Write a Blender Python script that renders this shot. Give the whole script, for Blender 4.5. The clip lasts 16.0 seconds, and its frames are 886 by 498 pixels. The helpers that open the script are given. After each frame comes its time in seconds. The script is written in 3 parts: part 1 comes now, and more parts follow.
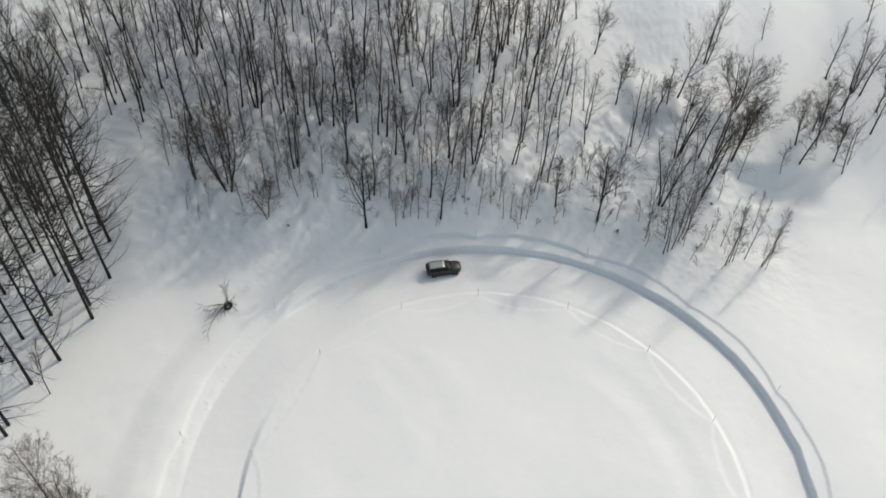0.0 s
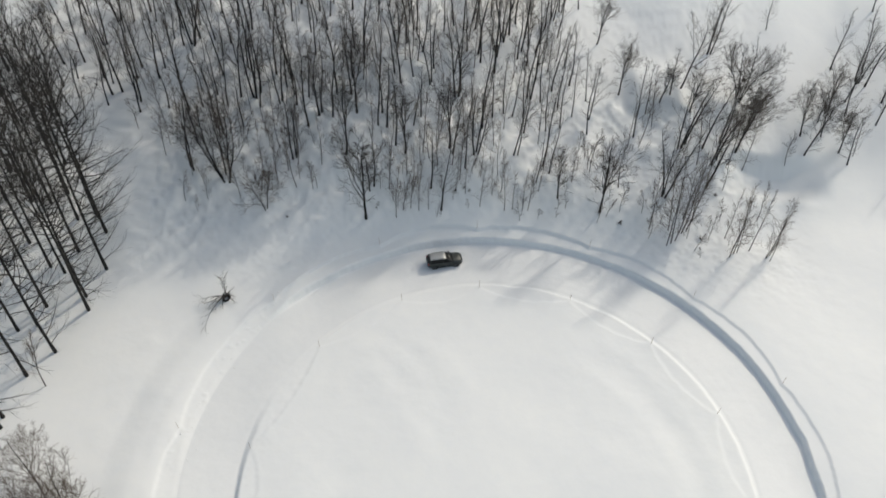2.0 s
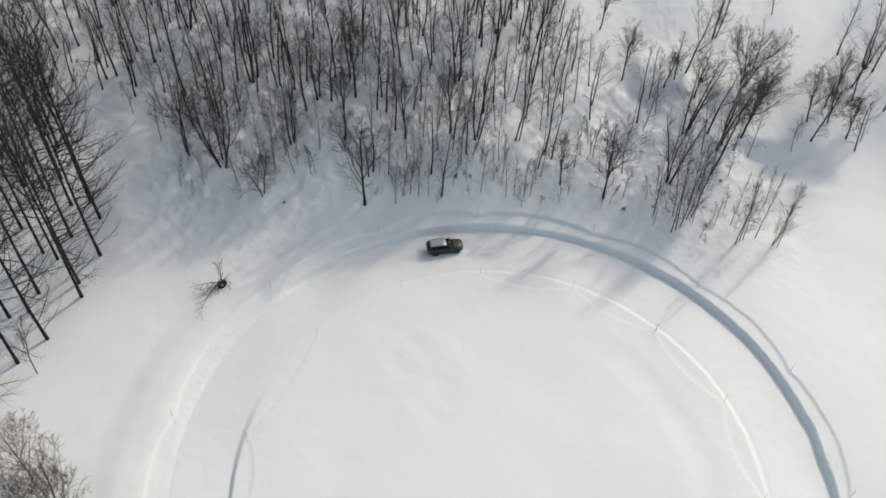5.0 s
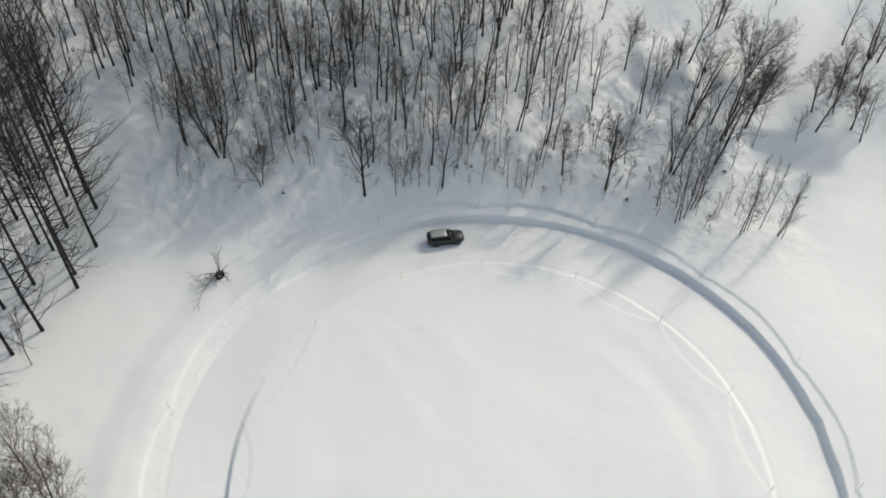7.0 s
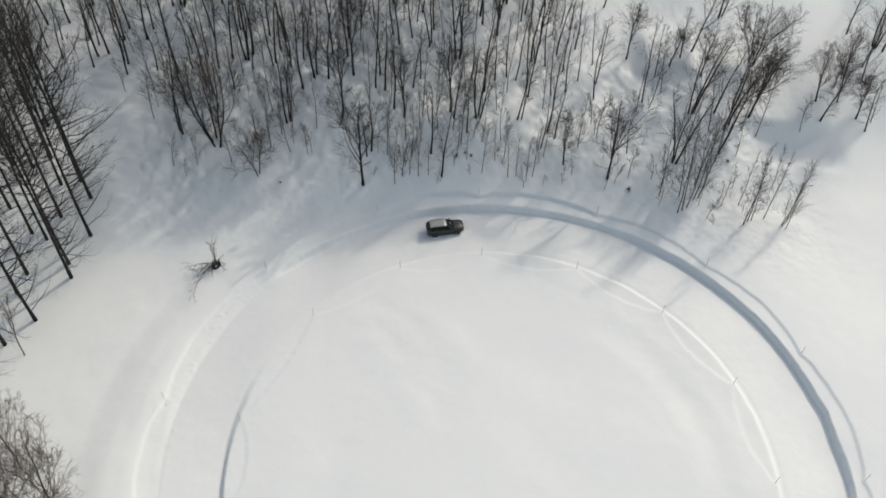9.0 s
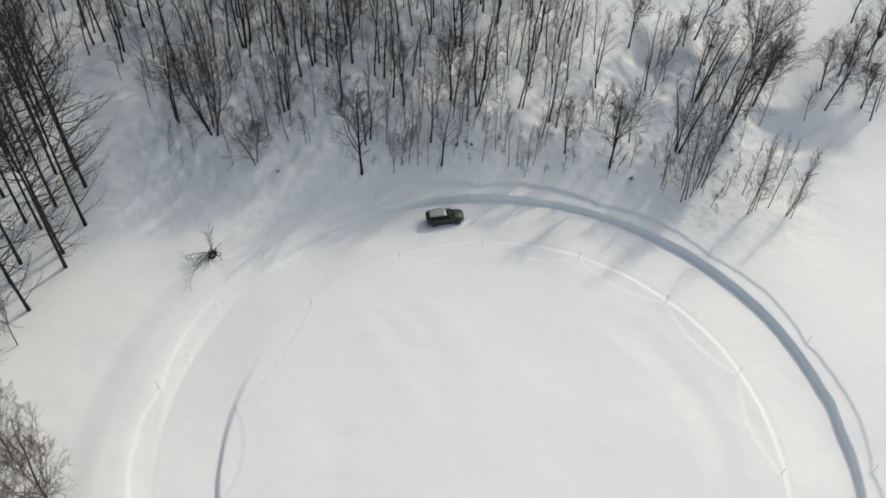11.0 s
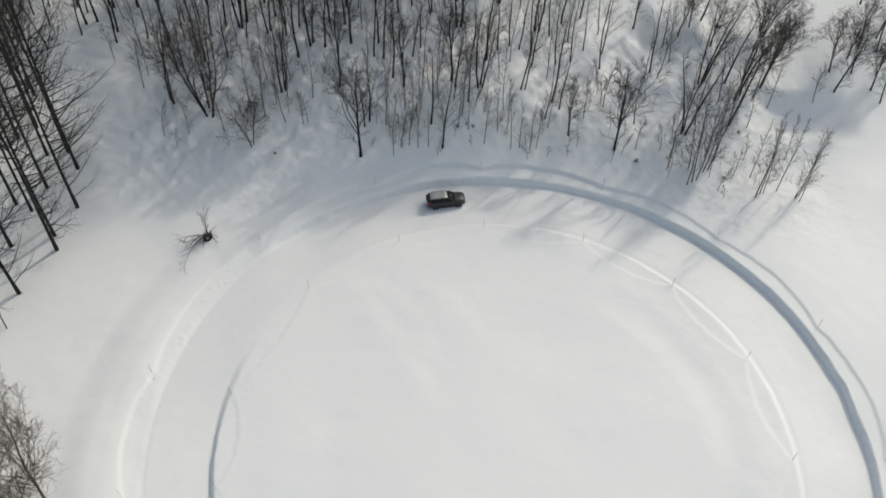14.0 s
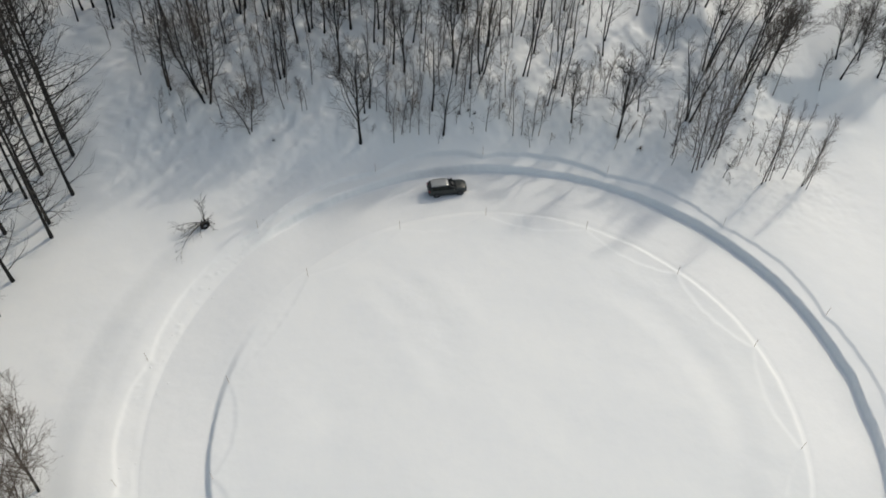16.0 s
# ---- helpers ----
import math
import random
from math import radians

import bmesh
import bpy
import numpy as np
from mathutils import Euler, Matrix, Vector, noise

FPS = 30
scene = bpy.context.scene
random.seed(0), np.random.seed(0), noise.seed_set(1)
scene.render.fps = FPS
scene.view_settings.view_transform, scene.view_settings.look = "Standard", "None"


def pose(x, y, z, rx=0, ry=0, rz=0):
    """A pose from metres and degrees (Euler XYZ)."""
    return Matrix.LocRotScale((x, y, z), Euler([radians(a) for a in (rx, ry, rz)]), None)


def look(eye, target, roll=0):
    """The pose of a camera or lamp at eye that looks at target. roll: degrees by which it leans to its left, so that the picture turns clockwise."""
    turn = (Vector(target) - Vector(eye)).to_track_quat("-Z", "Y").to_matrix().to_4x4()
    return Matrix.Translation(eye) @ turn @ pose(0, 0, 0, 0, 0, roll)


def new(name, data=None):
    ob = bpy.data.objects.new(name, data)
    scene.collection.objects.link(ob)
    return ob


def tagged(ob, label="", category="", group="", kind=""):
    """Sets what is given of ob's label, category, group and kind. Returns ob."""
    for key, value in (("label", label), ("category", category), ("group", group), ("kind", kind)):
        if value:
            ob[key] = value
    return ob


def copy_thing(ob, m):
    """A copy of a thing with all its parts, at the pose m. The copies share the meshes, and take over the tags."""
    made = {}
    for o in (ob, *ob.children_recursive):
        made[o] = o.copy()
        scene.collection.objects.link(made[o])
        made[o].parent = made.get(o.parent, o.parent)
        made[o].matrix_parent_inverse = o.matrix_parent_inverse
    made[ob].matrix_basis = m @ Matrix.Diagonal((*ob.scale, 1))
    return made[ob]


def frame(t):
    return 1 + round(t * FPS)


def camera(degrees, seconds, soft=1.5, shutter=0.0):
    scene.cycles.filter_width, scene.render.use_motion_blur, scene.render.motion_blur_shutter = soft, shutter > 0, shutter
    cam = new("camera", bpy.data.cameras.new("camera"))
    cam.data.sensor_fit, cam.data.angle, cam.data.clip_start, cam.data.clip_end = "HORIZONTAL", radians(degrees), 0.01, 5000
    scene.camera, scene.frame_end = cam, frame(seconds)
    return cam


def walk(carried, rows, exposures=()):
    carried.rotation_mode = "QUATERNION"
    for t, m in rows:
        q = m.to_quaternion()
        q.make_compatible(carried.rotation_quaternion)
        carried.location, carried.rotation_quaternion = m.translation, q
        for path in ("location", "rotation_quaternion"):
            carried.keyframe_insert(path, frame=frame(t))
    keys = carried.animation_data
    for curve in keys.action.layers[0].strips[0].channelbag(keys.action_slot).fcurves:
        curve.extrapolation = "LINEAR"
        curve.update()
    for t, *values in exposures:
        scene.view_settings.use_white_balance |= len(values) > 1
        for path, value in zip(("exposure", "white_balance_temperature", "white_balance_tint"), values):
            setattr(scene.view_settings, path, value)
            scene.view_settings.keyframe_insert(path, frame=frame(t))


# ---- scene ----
# A drone sinks straight down in front of a circular snow track below a bare wooded hillside.
cam = camera(58.85, 16.0, soft=1.7)
PATH = [
    (0.0, 0.00, 0.00, 82.00), (0.5, -0.04, -0.01, 81.58), (1.0, -0.06, 0.04, 81.13), (1.5, -0.07, 0.00, 80.71),
    (2.0, -0.08, 0.01, 80.25), (2.5, -0.09, 0.02, 79.78), (3.0, -0.10, 0.02, 79.30), (3.5, -0.05, 0.03, 78.86),
    (4.0, -0.05, 0.03, 78.39), (6.5, -0.16, 0.03, 76.24), (7.0, -0.15, 0.05, 75.76), (7.5, -0.09, 0.04, 75.28),
    (8.0, -0.08, 0.05, 74.79), (8.5, -0.07, 0.05, 74.36), (9.0, -0.05, 0.05, 73.82), (11.5, -0.01, 0.06, 71.39),
    (12.0, -0.02, 0.10, 70.85), (12.5, -0.03, 0.11, 70.35), (13.0, -0.06, 0.07, 69.89), (13.5, -0.05, 0.07, 69.32),
    (14.0, -0.06, 0.07, 68.79), (14.5, -0.08, 0.06, 68.28), (15.0, -0.12, 0.05, 67.75), (15.5, -0.16, 0.05, 67.20),
    (16.0, -0.17, 0.05, 66.72),
]

YAW, PITCH, ROLL = 0.03, -47.76, 1.36
walk(cam, [(t, pose(x, y, z, 90 + PITCH, 0, YAW) @ pose(0, 0, 0, 0, 0, ROLL)) for t, x, y, z in PATH], [(0.0, -0.50, 6960, 5), (9.0, -0.53, 6960, 5), (16.0, -0.61, 6960, 5)])

# ---- light ----
SUN_TURN, SUN_HEIGHT = 47.0, 38.0  # degrees from +x towards +y, and above the horizon
world = bpy.data.worlds.new("sky")
scene.world = world
world.use_nodes = True
wn = world.node_tree.nodes
sky = wn.new("ShaderNodeTexSky")
sky.sky_type, sky.sun_disc = "NISHITA", False
sky.sun_elevation, sky.sun_rotation = radians(SUN_HEIGHT), radians(90 - SUN_TURN)
wn["Background"].inputs["Strength"].default_value = 0.265
sky.dust_density, sky.ozone_density = 2.0, 0.0
grey, haze = wn.new("ShaderNodeRGBToBW"), wn.new("ShaderNodeMix")  # thin high cloud takes some of the blue
haze.data_type = "RGBA"
haze.inputs["Factor"].default_value = 0.31
world.node_tree.links.new(sky.outputs[0], grey.inputs[0])
world.node_tree.links.new(sky.outputs[0], haze.inputs["A"])
world.node_tree.links.new(grey.outputs[0], haze.inputs["B"])
world.node_tree.links.new(haze.outputs["Result"], wn["Background"].inputs["Color"])
sun_data = bpy.data.lights.new("sun", "SUN")
sun_data.energy, sun_data.angle, sun_data.color = 2.02, radians(0.55), (1.0, 0.945, 0.895)
sun = new("sun", sun_data)
sun_dir = Vector((math.cos(radians(SUN_HEIGHT)) * math.cos(radians(SUN_TURN)), math.cos(radians(SUN_HEIGHT)) * math.sin(radians(SUN_TURN)), math.sin(radians(SUN_HEIGHT))))
sun.matrix_world = look(sun_dir * 300, (0, 0, 0))


# ---- materials ----
def material(name, color, rough=0.6, metal=0.0, spread=0.0, scale=1.0, bump=0.0, bump_scale=10.0, second=None, coat=0.0, by_object=0.0):
    """Principled, with two scales of mottling between color and second, a fine relief and a shift from object to object."""
    m = bpy.data.materials.new(name)
    m.use_nodes = True
    n, l = m.node_tree.nodes, m.node_tree.links
    b = n["Principled BSDF"]
    b.inputs["Roughness"].default_value, b.inputs["Metallic"].default_value = rough, metal
    b.inputs["Coat Weight"].default_value = coat
    b.inputs["Base Color"].default_value = (*color, 1)
    where = n.new("ShaderNodeTexCoord")
    if spread or second:
        wide, fine = n.new("ShaderNodeTexNoise"), n.new("ShaderNodeTexNoise")
        for tex, s, d in ((wide, scale, 3), (fine, scale * 9.0, 4)):
            tex.inputs["Scale"].default_value, tex.inputs["Detail"].default_value = s, d
            l.new(where.outputs["Object"], tex.inputs["Vector"])
        both = n.new("ShaderNodeMix")
        both.inputs["Factor"].default_value = 0.4
        l.new(wide.outputs["Fac"], both.inputs["A"])
        l.new(fine.outputs["Fac"], both.inputs["B"])
        ramp = n.new("ShaderNodeMapRange")
        ramp.inputs["From Min"].default_value, ramp.inputs["From Max"].default_value = 0.32, 0.68
        l.new(both.outputs["Result"], ramp.inputs["Value"])
        mix = n.new("ShaderNodeMix")
        mix.data_type = "RGBA"
        other = second or tuple(c * (1 - spread) for c in color)
        mix.inputs["A"].default_value, mix.inputs["B"].default_value = (*color, 1), (*other, 1)
        l.new(ramp.outputs["Result"], mix.inputs["Factor"])
        last = mix.outputs["Result"]
        if by_object:
            info, hue, rng = n.new("ShaderNodeObjectInfo"), n.new("ShaderNodeHueSaturation"), n.new("ShaderNodeMapRange")
            rng.inputs["To Min"].default_value, rng.inputs["To Max"].default_value = 1 - by_object, 1 + by_object
            l.new(info.outputs["Random"], rng.inputs["Value"])
            l.new(rng.outputs["Result"], hue.inputs["Value"])
            l.new(last, hue.inputs["Color"])
            last = hue.outputs["Color"]
        l.new(last, b.inputs["Base Color"])
    if bump:
        tex, bp = n.new("ShaderNodeTexNoise"), n.new("ShaderNodeBump")
        tex.inputs["Scale"].default_value, tex.inputs["Detail"].default_value = bump_scale, 5
        bp.inputs["Strength"].default_value, bp.inputs["Distance"].default_value = 1.0, bump
        l.new(where.outputs["Object"], tex.inputs["Vector"])
        l.new(tex.outputs["Fac"], bp.inputs["Height"])
        l.new(bp.outputs["Normal"], b.inputs["Normal"])
    return m


SNOW = material("snow", (0.80, 0.80, 0.78), 0.7, spread=0.035, scale=0.08, bump=0.02, bump_scale=1.0, second=(0.765, 0.77, 0.765))
BARK = material("bark", (0.015, 0.0135, 0.0125), 0.9, spread=0.45, scale=1.5, bump=0.01, bump_scale=14, by_object=0.35)
TWIG = material("twigs", (0.076, 0.064, 0.055), 0.9, spread=0.3, scale=0.7, by_object=0.3)
TALL_BARK = material("tall_bark", (0.012, 0.0108, 0.010), 0.9, spread=0.4, scale=1.2, bump=0.012, bump_scale=10, by_object=0.25)
TALL_TWIG = material("tall_twigs", (0.035, 0.030, 0.026), 0.9, spread=0.3, scale=0.7, by_object=0.25)
PALE_TWIG = material("pale_twigs", (0.145, 0.116, 0.094), 0.9, spread=0.3, scale=0.7, by_object=0.2)
PALE_BARK = material("pale_bark", (0.12, 0.104, 0.093), 0.9, spread=0.4, scale=1.5, bump=0.01, bump_scale=14, by_object=0.35)
PACKED = material("packed_snow", (0.775, 0.775, 0.762), 0.6, spread=0.04, scale=0.25, bump=0.01, bump_scale=2.5, second=(0.738, 0.743, 0.737))
STAKE = material("stake_wood", (0.54, 0.46, 0.39), 0.8, spread=0.3, scale=3.0)

# ---- ground: one sheet of snow ----
OUTER_X, OUTER_Y, OUTER_R = 6.59, 39.77, 35.2  # the outer cut of the track
INNER_X, INNER_Y, INNER_R = 6.36, 38.68, 28.0  # the inner cut
STAKE_TURNS = (-53.0, -29.0, -4.8, 19.7, 44.0, 68.2, 93.2, 115.0, 140.9, 172.8, 194.0, 218.0, 242.0, 265.0, 287.0, 307.0)


def lattice(x, y, size, seed):
    """Smooth value noise in -1..1 on numpy arrays."""
    table = np.random.RandomState(seed).uniform(-1, 1, (256, 256))
    u, v = np.asarray(x, float) / size, np.asarray(y, float) / size
    i, j = np.floor(u).astype(int), np.floor(v).astype(int)
    fu, fv = u - i, v - j
    fu, fv = fu * fu * (3 - 2 * fu), fv * fv * (3 - 2 * fv)
    a, b, c, d = (table[(i + p) % 256, (j + q) % 256] for p, q in ((0, 0), (1, 0), (0, 1), (1, 1)))
    return (a * (1 - fu) + b * fu) * (1 - fv) + (c * (1 - fu) + d * fu) * fv


def step(v, a, b):
    s = np.clip((v - a) / (b - a), 0, 1)
    return s * s * (3 - 2 * s)


HILL_X = (-62, -46, -34, -22, -10, 2, 14, 26, 38, 50, 64)
HILL_RISE = (0.446, 0.404, 0.51, 0.60, 0.62, 0.51, 0.36, 0.34, 0.406, 0.441, 0.445)  # slope of the hillside
HILL_FOOT = (56.6, 62.5, 67.6, 71.4, 71.2, 68.6, 70.0, 70.9, 73.6, 79.1, 85.0)  # where it begins to rise


def blended(x, values):
    """Smooth values between the stations of HILL_X."""
    knots, v = np.array(HILL_X, float), np.array(values, float)
    u = np.clip(x, knots[0], knots[-1])
    i = np.clip(np.searchsorted(knots, u, side="right") - 1, 0, len(knots) - 2)
    f = (u - knots[i]) / (knots[i + 1] - knots[i])
    f = f * f * (3 - 2 * f)
    return v[i] * (1 - f) + v[i + 1] * f


def hill(x, y):
    """The wooded hillside behind the track, steepest in its middle."""
    x, y = np.asarray(x, float), np.asarray(y, float)
    z = 26 * np.tanh(blended(x, HILL_RISE) * 3 * np.logaddexp(0, (y - blended(x, HILL_FOOT)) / 3) / 26)
    return z * step(np.hypot(x - OUTER_X, y - OUTER_Y), OUTER_R - 0.5, OUTER_R + 9.0)


def scallop(turn):
    """0 at the stakes, 1 midway between two of them."""
    turn = (turn + 60) % 360 - 60
    edges = np.array(STAKE_TURNS)
    k = np.clip(np.searchsorted(edges, turn) - 1, 0, len(edges) - 2)
    f = np.clip((turn - edges[k]) / (edges[k + 1] - edges[k]), 0, 1)
    return np.sin(np.pi * f) ** 0.75


def ground_z(x, y):
    x, y = np.asarray(x, float), np.asarray(y, float)
    z = hill(x, y)
    wooded = step(z, 0.7, 5) * step(46 - x + 0.25 * (90 - y), 0, 8)
    wooded = wooded * np.maximum(step(17 - x, -3, 3), step(101 - y, 0, 8))
    z = z + wooded * (1 - 0.35 * step(x, -8, 4)) * (0.42 * lattice(x, y, 4.8, 1) + 0.28 * lattice(x, y, 2.1, 2) + 0.19 * lattice(x, y, 0.95, 3) + 0.10 * np.maximum(lattice(x, y, 0.62, 23), 0))
    roll = 0.22 * lattice(x, y, 13, 4) + 0.07 * lattice(x, y, 5, 5)
    z = z + roll + 0.018 * lattice(x, y, 1.7, 6)
    # a hollow under a steep bank beside the clearing, and drifts among the trees round it
    lip = 86.6 + 0.30 * np.clip(x - 50, 0, 12) + 0.6 * lattice(x, y, 6, 17)
    z = z - 1.9 * step(-y, -lip - 2.4, -lip) * step(y, 81.5, 85.5) * step(x, 39, 44) * step(57 - x, 0, 7)
    # a bank added for its shade, standing in for the dense trees' shadow
    z = z + 1.1 * step(y, 93.4, 96.2) * step(106 - y, 0, 8) * step(np.abs(x - 31.5), 5.5, 2.5)
    drifts = step(x, 17, 23) * step(46 - x, 0, 5) * step(y, 82, 87) * step(103 - y, 0, 6)
    z = z + 0.55 * drifts * lattice(x, y, 4.4, 22)
    ro, ri = np.hypot(x - OUTER_X, y - OUTER_Y), np.hypot(x - INNER_X, y - INNER_Y)
    to, ti = np.degrees(np.arctan2(y - OUTER_Y, x - OUTER_X)), np.degrees(np.arctan2(y - INNER_Y, x - INNER_X))
    ro = ro - 0.22 * np.exp(-((x - 41.6) ** 2 + (y - 45.2) ** 2) / 1.6)  # the bank has caved in here
    # wind ripples and fallen snow under the wood's edge
    fringe = step(ro, OUTER_R + 1.5, OUTER_R + 5) * step(y, 62, 72) * step(54 - x, 0, 10)
    z = z + fringe * (0.05 * lattice(x, y, 1.3, 18) + 0.035 * lattice(x, y, 0.6, 19) + 0.04 * np.maximum(lattice(x, y, 0.9, 20) - 0.4, 0))
    rag = 0.10 * lattice(x, y, 1.3, 7) + 0.05 * lattice(x, y, 0.5, 8)
    # an older, snowed-in cut inside the ring, scuffed snow, and a berm thrown up on the west side
    z = z - 0.11 * step(np.abs(ri - INNER_R + 6.4 + 0.02 * (ti - 20)), 2.8, 0.0) * step(np.abs(ti - 15), 48, 30)
    z = z + 0.06 * lattice(x, y, 2.6, 11) * step(lattice(x, y, 9, 12), 0.0, 0.7)
    west = step(np.abs((to + 360) % 360 - 180), 48, 25)
    z = z + 0.34 * west * step(np.abs(ro - OUTER_R - 4.0), 4.2, 0.6)
    z = z + 0.5 * lattice(x, y, 17, 15) * step(x, 20, 32) * step(y, 92, 104)
    # the field stands a little over the shelf beside the cut, which is scalloped from stake to stake
    out_shelf, in_shelf = OUTER_R + 1.15 + 0.85 * scallop(to), INNER_R - 0.25 - 1.9 * scallop(ti)
    z = z - (0.16 - 0.08 * west + 0.13 * step(np.abs(to - 92), 42, 25)) * (1 - step(ro + rag, out_shelf - 0.2 - 0.10 * west, out_shelf + 0.12 + 0.05 * west)) * step(ro, OUTER_R - 1.5, OUTER_R - 0.5)
    west_in = step(np.abs((ti + 360) % 360 - 175), 42, 25)
    z = z + 0.010 * west_in * lattice(x, y, 0.5, 21) * step(np.abs(ri - INNER_R + 1.2), 1.6, 0.6)
    z = z - (0.052 + 0.012 * west_in) * (1 - step(ro, INNER_R + 3, INNER_R + 5)) * step(ri + rag, in_shelf - 0.25, in_shelf + 0.3)
    # the track itself, deepest along the outer cut, shallow and trampled towards the north-west
    turned = (to + 360) % 360
    shallow = step(np.abs(turned - 162), 28, 9)
    clods = 0.10 * shallow * np.maximum(lattice(x, y, 0.45, 13) + 0.5 * lattice(x, y, 1.7, 14) - 0.45, 0) * step(np.abs(ro - OUTER_R - 0.7), 1.5, 0.3)
    deep_out = 0.60 + 0.24 * step(np.abs(turned - 112), 36, 18) - 0.38 * shallow - 0.515 * west * (1 - shallow)
    z = z + 0.37 * (1 - west) * (1 - 0.9 * shallow) * (1 - step(ro, OUTER_R + 2.5, OUTER_R + 20)) * step(ro, OUTER_R - 2, OUTER_R - 0.6)  # ploughed-up snow
    deep_in = 0.20 - 0.08 * step(np.abs(turned - 132), 46, 26) + 0.42 * step(turned, 160, 187) * step(-turned, -260, -230)
    across = np.clip((ri - INNER_R) / (OUTER_R - INNER_R), 0, 1)
    floor = roll - (deep_in * (1 - across) + deep_out * across) + 0.02 * lattice(x, y, 6, 9) + 0.006 * lattice(ro * 2.2, to * 0.12, 1.0, 10) + 0.008 * lattice(x, y, 0.8, 16)
    soft = 0.6 * shallow + 0.17 * west * (1 - shallow)
    inside = (1 - step(ro + rag * 0.7, OUTER_R - 0.2 - soft, OUTER_R + 0.12 + soft * 0.6)) * step(ri + rag * 0.7, INNER_R - 0.05 - soft * 0.6 - 0.12 * (1 - west_in), INNER_R + 0.16 + soft * 0.6 + 0.16 * (1 - west_in))
    return z * (1 - inside) + floor * inside + clods


def spaced(fine, step0, reach):
    """Coordinates with the given spacing over the fine stretches and growing spacing outside."""
    out = []
    for a, b, s in fine:
        out += list(np.arange(a, b - 1e-6, s))
    out.append(fine[-1][1])
    s, lo, hi = step0, [out[0]], [out[-1]]
    while hi[-1] < reach:
        s *= 1.16
        hi.append(hi[-1] + s)
        lo.append(lo[-1] - s)
    return np.array(lo[:0:-1] + out + hi[1:])


def build_ground():
    xs = spaced([(-75, -40, 0.7), (-40, 56, 0.168), (56, 95, 0.7)], 0.7, 3500)
    ys = spaced([(2, 27, 0.8), (27, 79, 0.168), (79, 96, 0.26), (96, 125, 0.6)], 0.7, 3500)
    gx, gy = np.meshgrid(xs, ys)
    gz = ground_z(gx, gy)
    nx, ny = len(xs), len(ys)
    co = np.stack([gx, gy, gz], -1).reshape(-1, 3)
    idx = np.arange(nx * ny).reshape(ny, nx)
    quads = np.stack([idx[:-1, :-1], idx[:-1, 1:], idx[1:, 1:], idx[1:, :-1]], -1).reshape(-1, 4)
    me = bpy.data.meshes.new("ground")
    me.vertices.add(len(co))
    me.vertices.foreach_set("co", co.ravel())
    me.loops.add(quads.size)
    me.loops.foreach_set("vertex_index", quads.ravel())
    me.polygons.add(len(quads))
    me.polygons.foreach_set("loop_start", np.arange(0, quads.size, 4))
    me.polygons.foreach_set("use_smooth", np.ones(len(quads), bool))
    me.update()
    me.validate()
    me.materials.append(SNOW)
    return tagged(new("ground", me), "sunlit snow field with a ploughed circular track below a hillside", "snow", kind="structure")


ground = build_ground()


def on_ground(x, y, sink=0.0):
    return float(ground_z(x, y)) - sink


def build_track():
    """The packed bed of the track between its two cuts, draped over the ground."""
    rows, cols = 22, 1440
    a = np.radians(np.arange(cols) * 360 / cols)
    v = []
    for k in range(rows + 1):
        f = k / rows
        ix, iy = INNER_X + (INNER_R + 0.4) * np.cos(a), INNER_Y + (INNER_R + 0.4) * np.sin(a)
        ox, oy = OUTER_X + (OUTER_R - 0.4) * np.cos(a), OUTER_Y + (OUTER_R - 0.4) * np.sin(a)
        x, y = ix * (1 - f) + ox * f, iy * (1 - f) + oy * f
        v.append(np.stack([x, y, ground_z(x, y) + (0.014 if 0 < k < rows else -0.012)], -1))
    idx = np.arange((rows + 1) * cols).reshape(rows + 1, cols)
    nxt = np.roll(idx, -1, 1)
    quads = np.stack([idx[:-1], idx[1:], nxt[1:], nxt[:-1]], -1).reshape(-1, 4)
    me = bpy.data.meshes.new("road")
    me.from_pydata(np.concatenate(v).tolist(), [], quads.tolist())
    me.polygons.foreach_set("use_smooth", np.ones(len(quads), bool))
    me.update()
    me.materials.append(PACKED)
    return tagged(new("road", me), "ring-shaped track of packed snow between low snow banks", "snow track", kind="structure")


road = build_track()

# ---- mesh helpers ----
def mesh_of(name, verts, faces, mat, smooth=True):
    me = bpy.data.meshes.new(name)
    me.from_pydata(verts, [], faces)
    me.materials.append(mat)
    me.polygons.foreach_set("use_smooth", np.full(len(faces), smooth))
    me.update()
    return me


def tube(verts, faces, pts, radii, sides):
    """A tapering tube along pts; a last radius of 0 ends it in a point."""
    first = len(verts)
    for k, p in enumerate(pts):
        along = (pts[min(k + 1, len(pts) - 1)] - pts[max(k - 1, 0)]).normalized()
        a = along.orthogonal().normalized()
        b = along.cross(a)
        if radii[k] == 0:
            verts.append(tuple(p))
            tip, low = len(verts) - 1, len(verts) - 1 - sides
            faces.extend((low + s, low + (s + 1) % sides, tip) for s in range(sides))
            return
        for s in range(sides):
            w = 2 * math.pi * s / sides
            verts.append(tuple(p + radii[k] * (math.cos(w) * a + math.sin(w) * b)))
        if k:
            r0, r1 = first + (k - 1) * sides, first + k * sides
            faces.extend((r0 + s, r0 + (s + 1) % sides, r1 + (s + 1) % sides, r1 + s) for s in range(sides))


def part(name, me, parent, label=""):
    ob = new(name, me)
    ob.parent = parent
    return tagged(ob, label) if label else ob


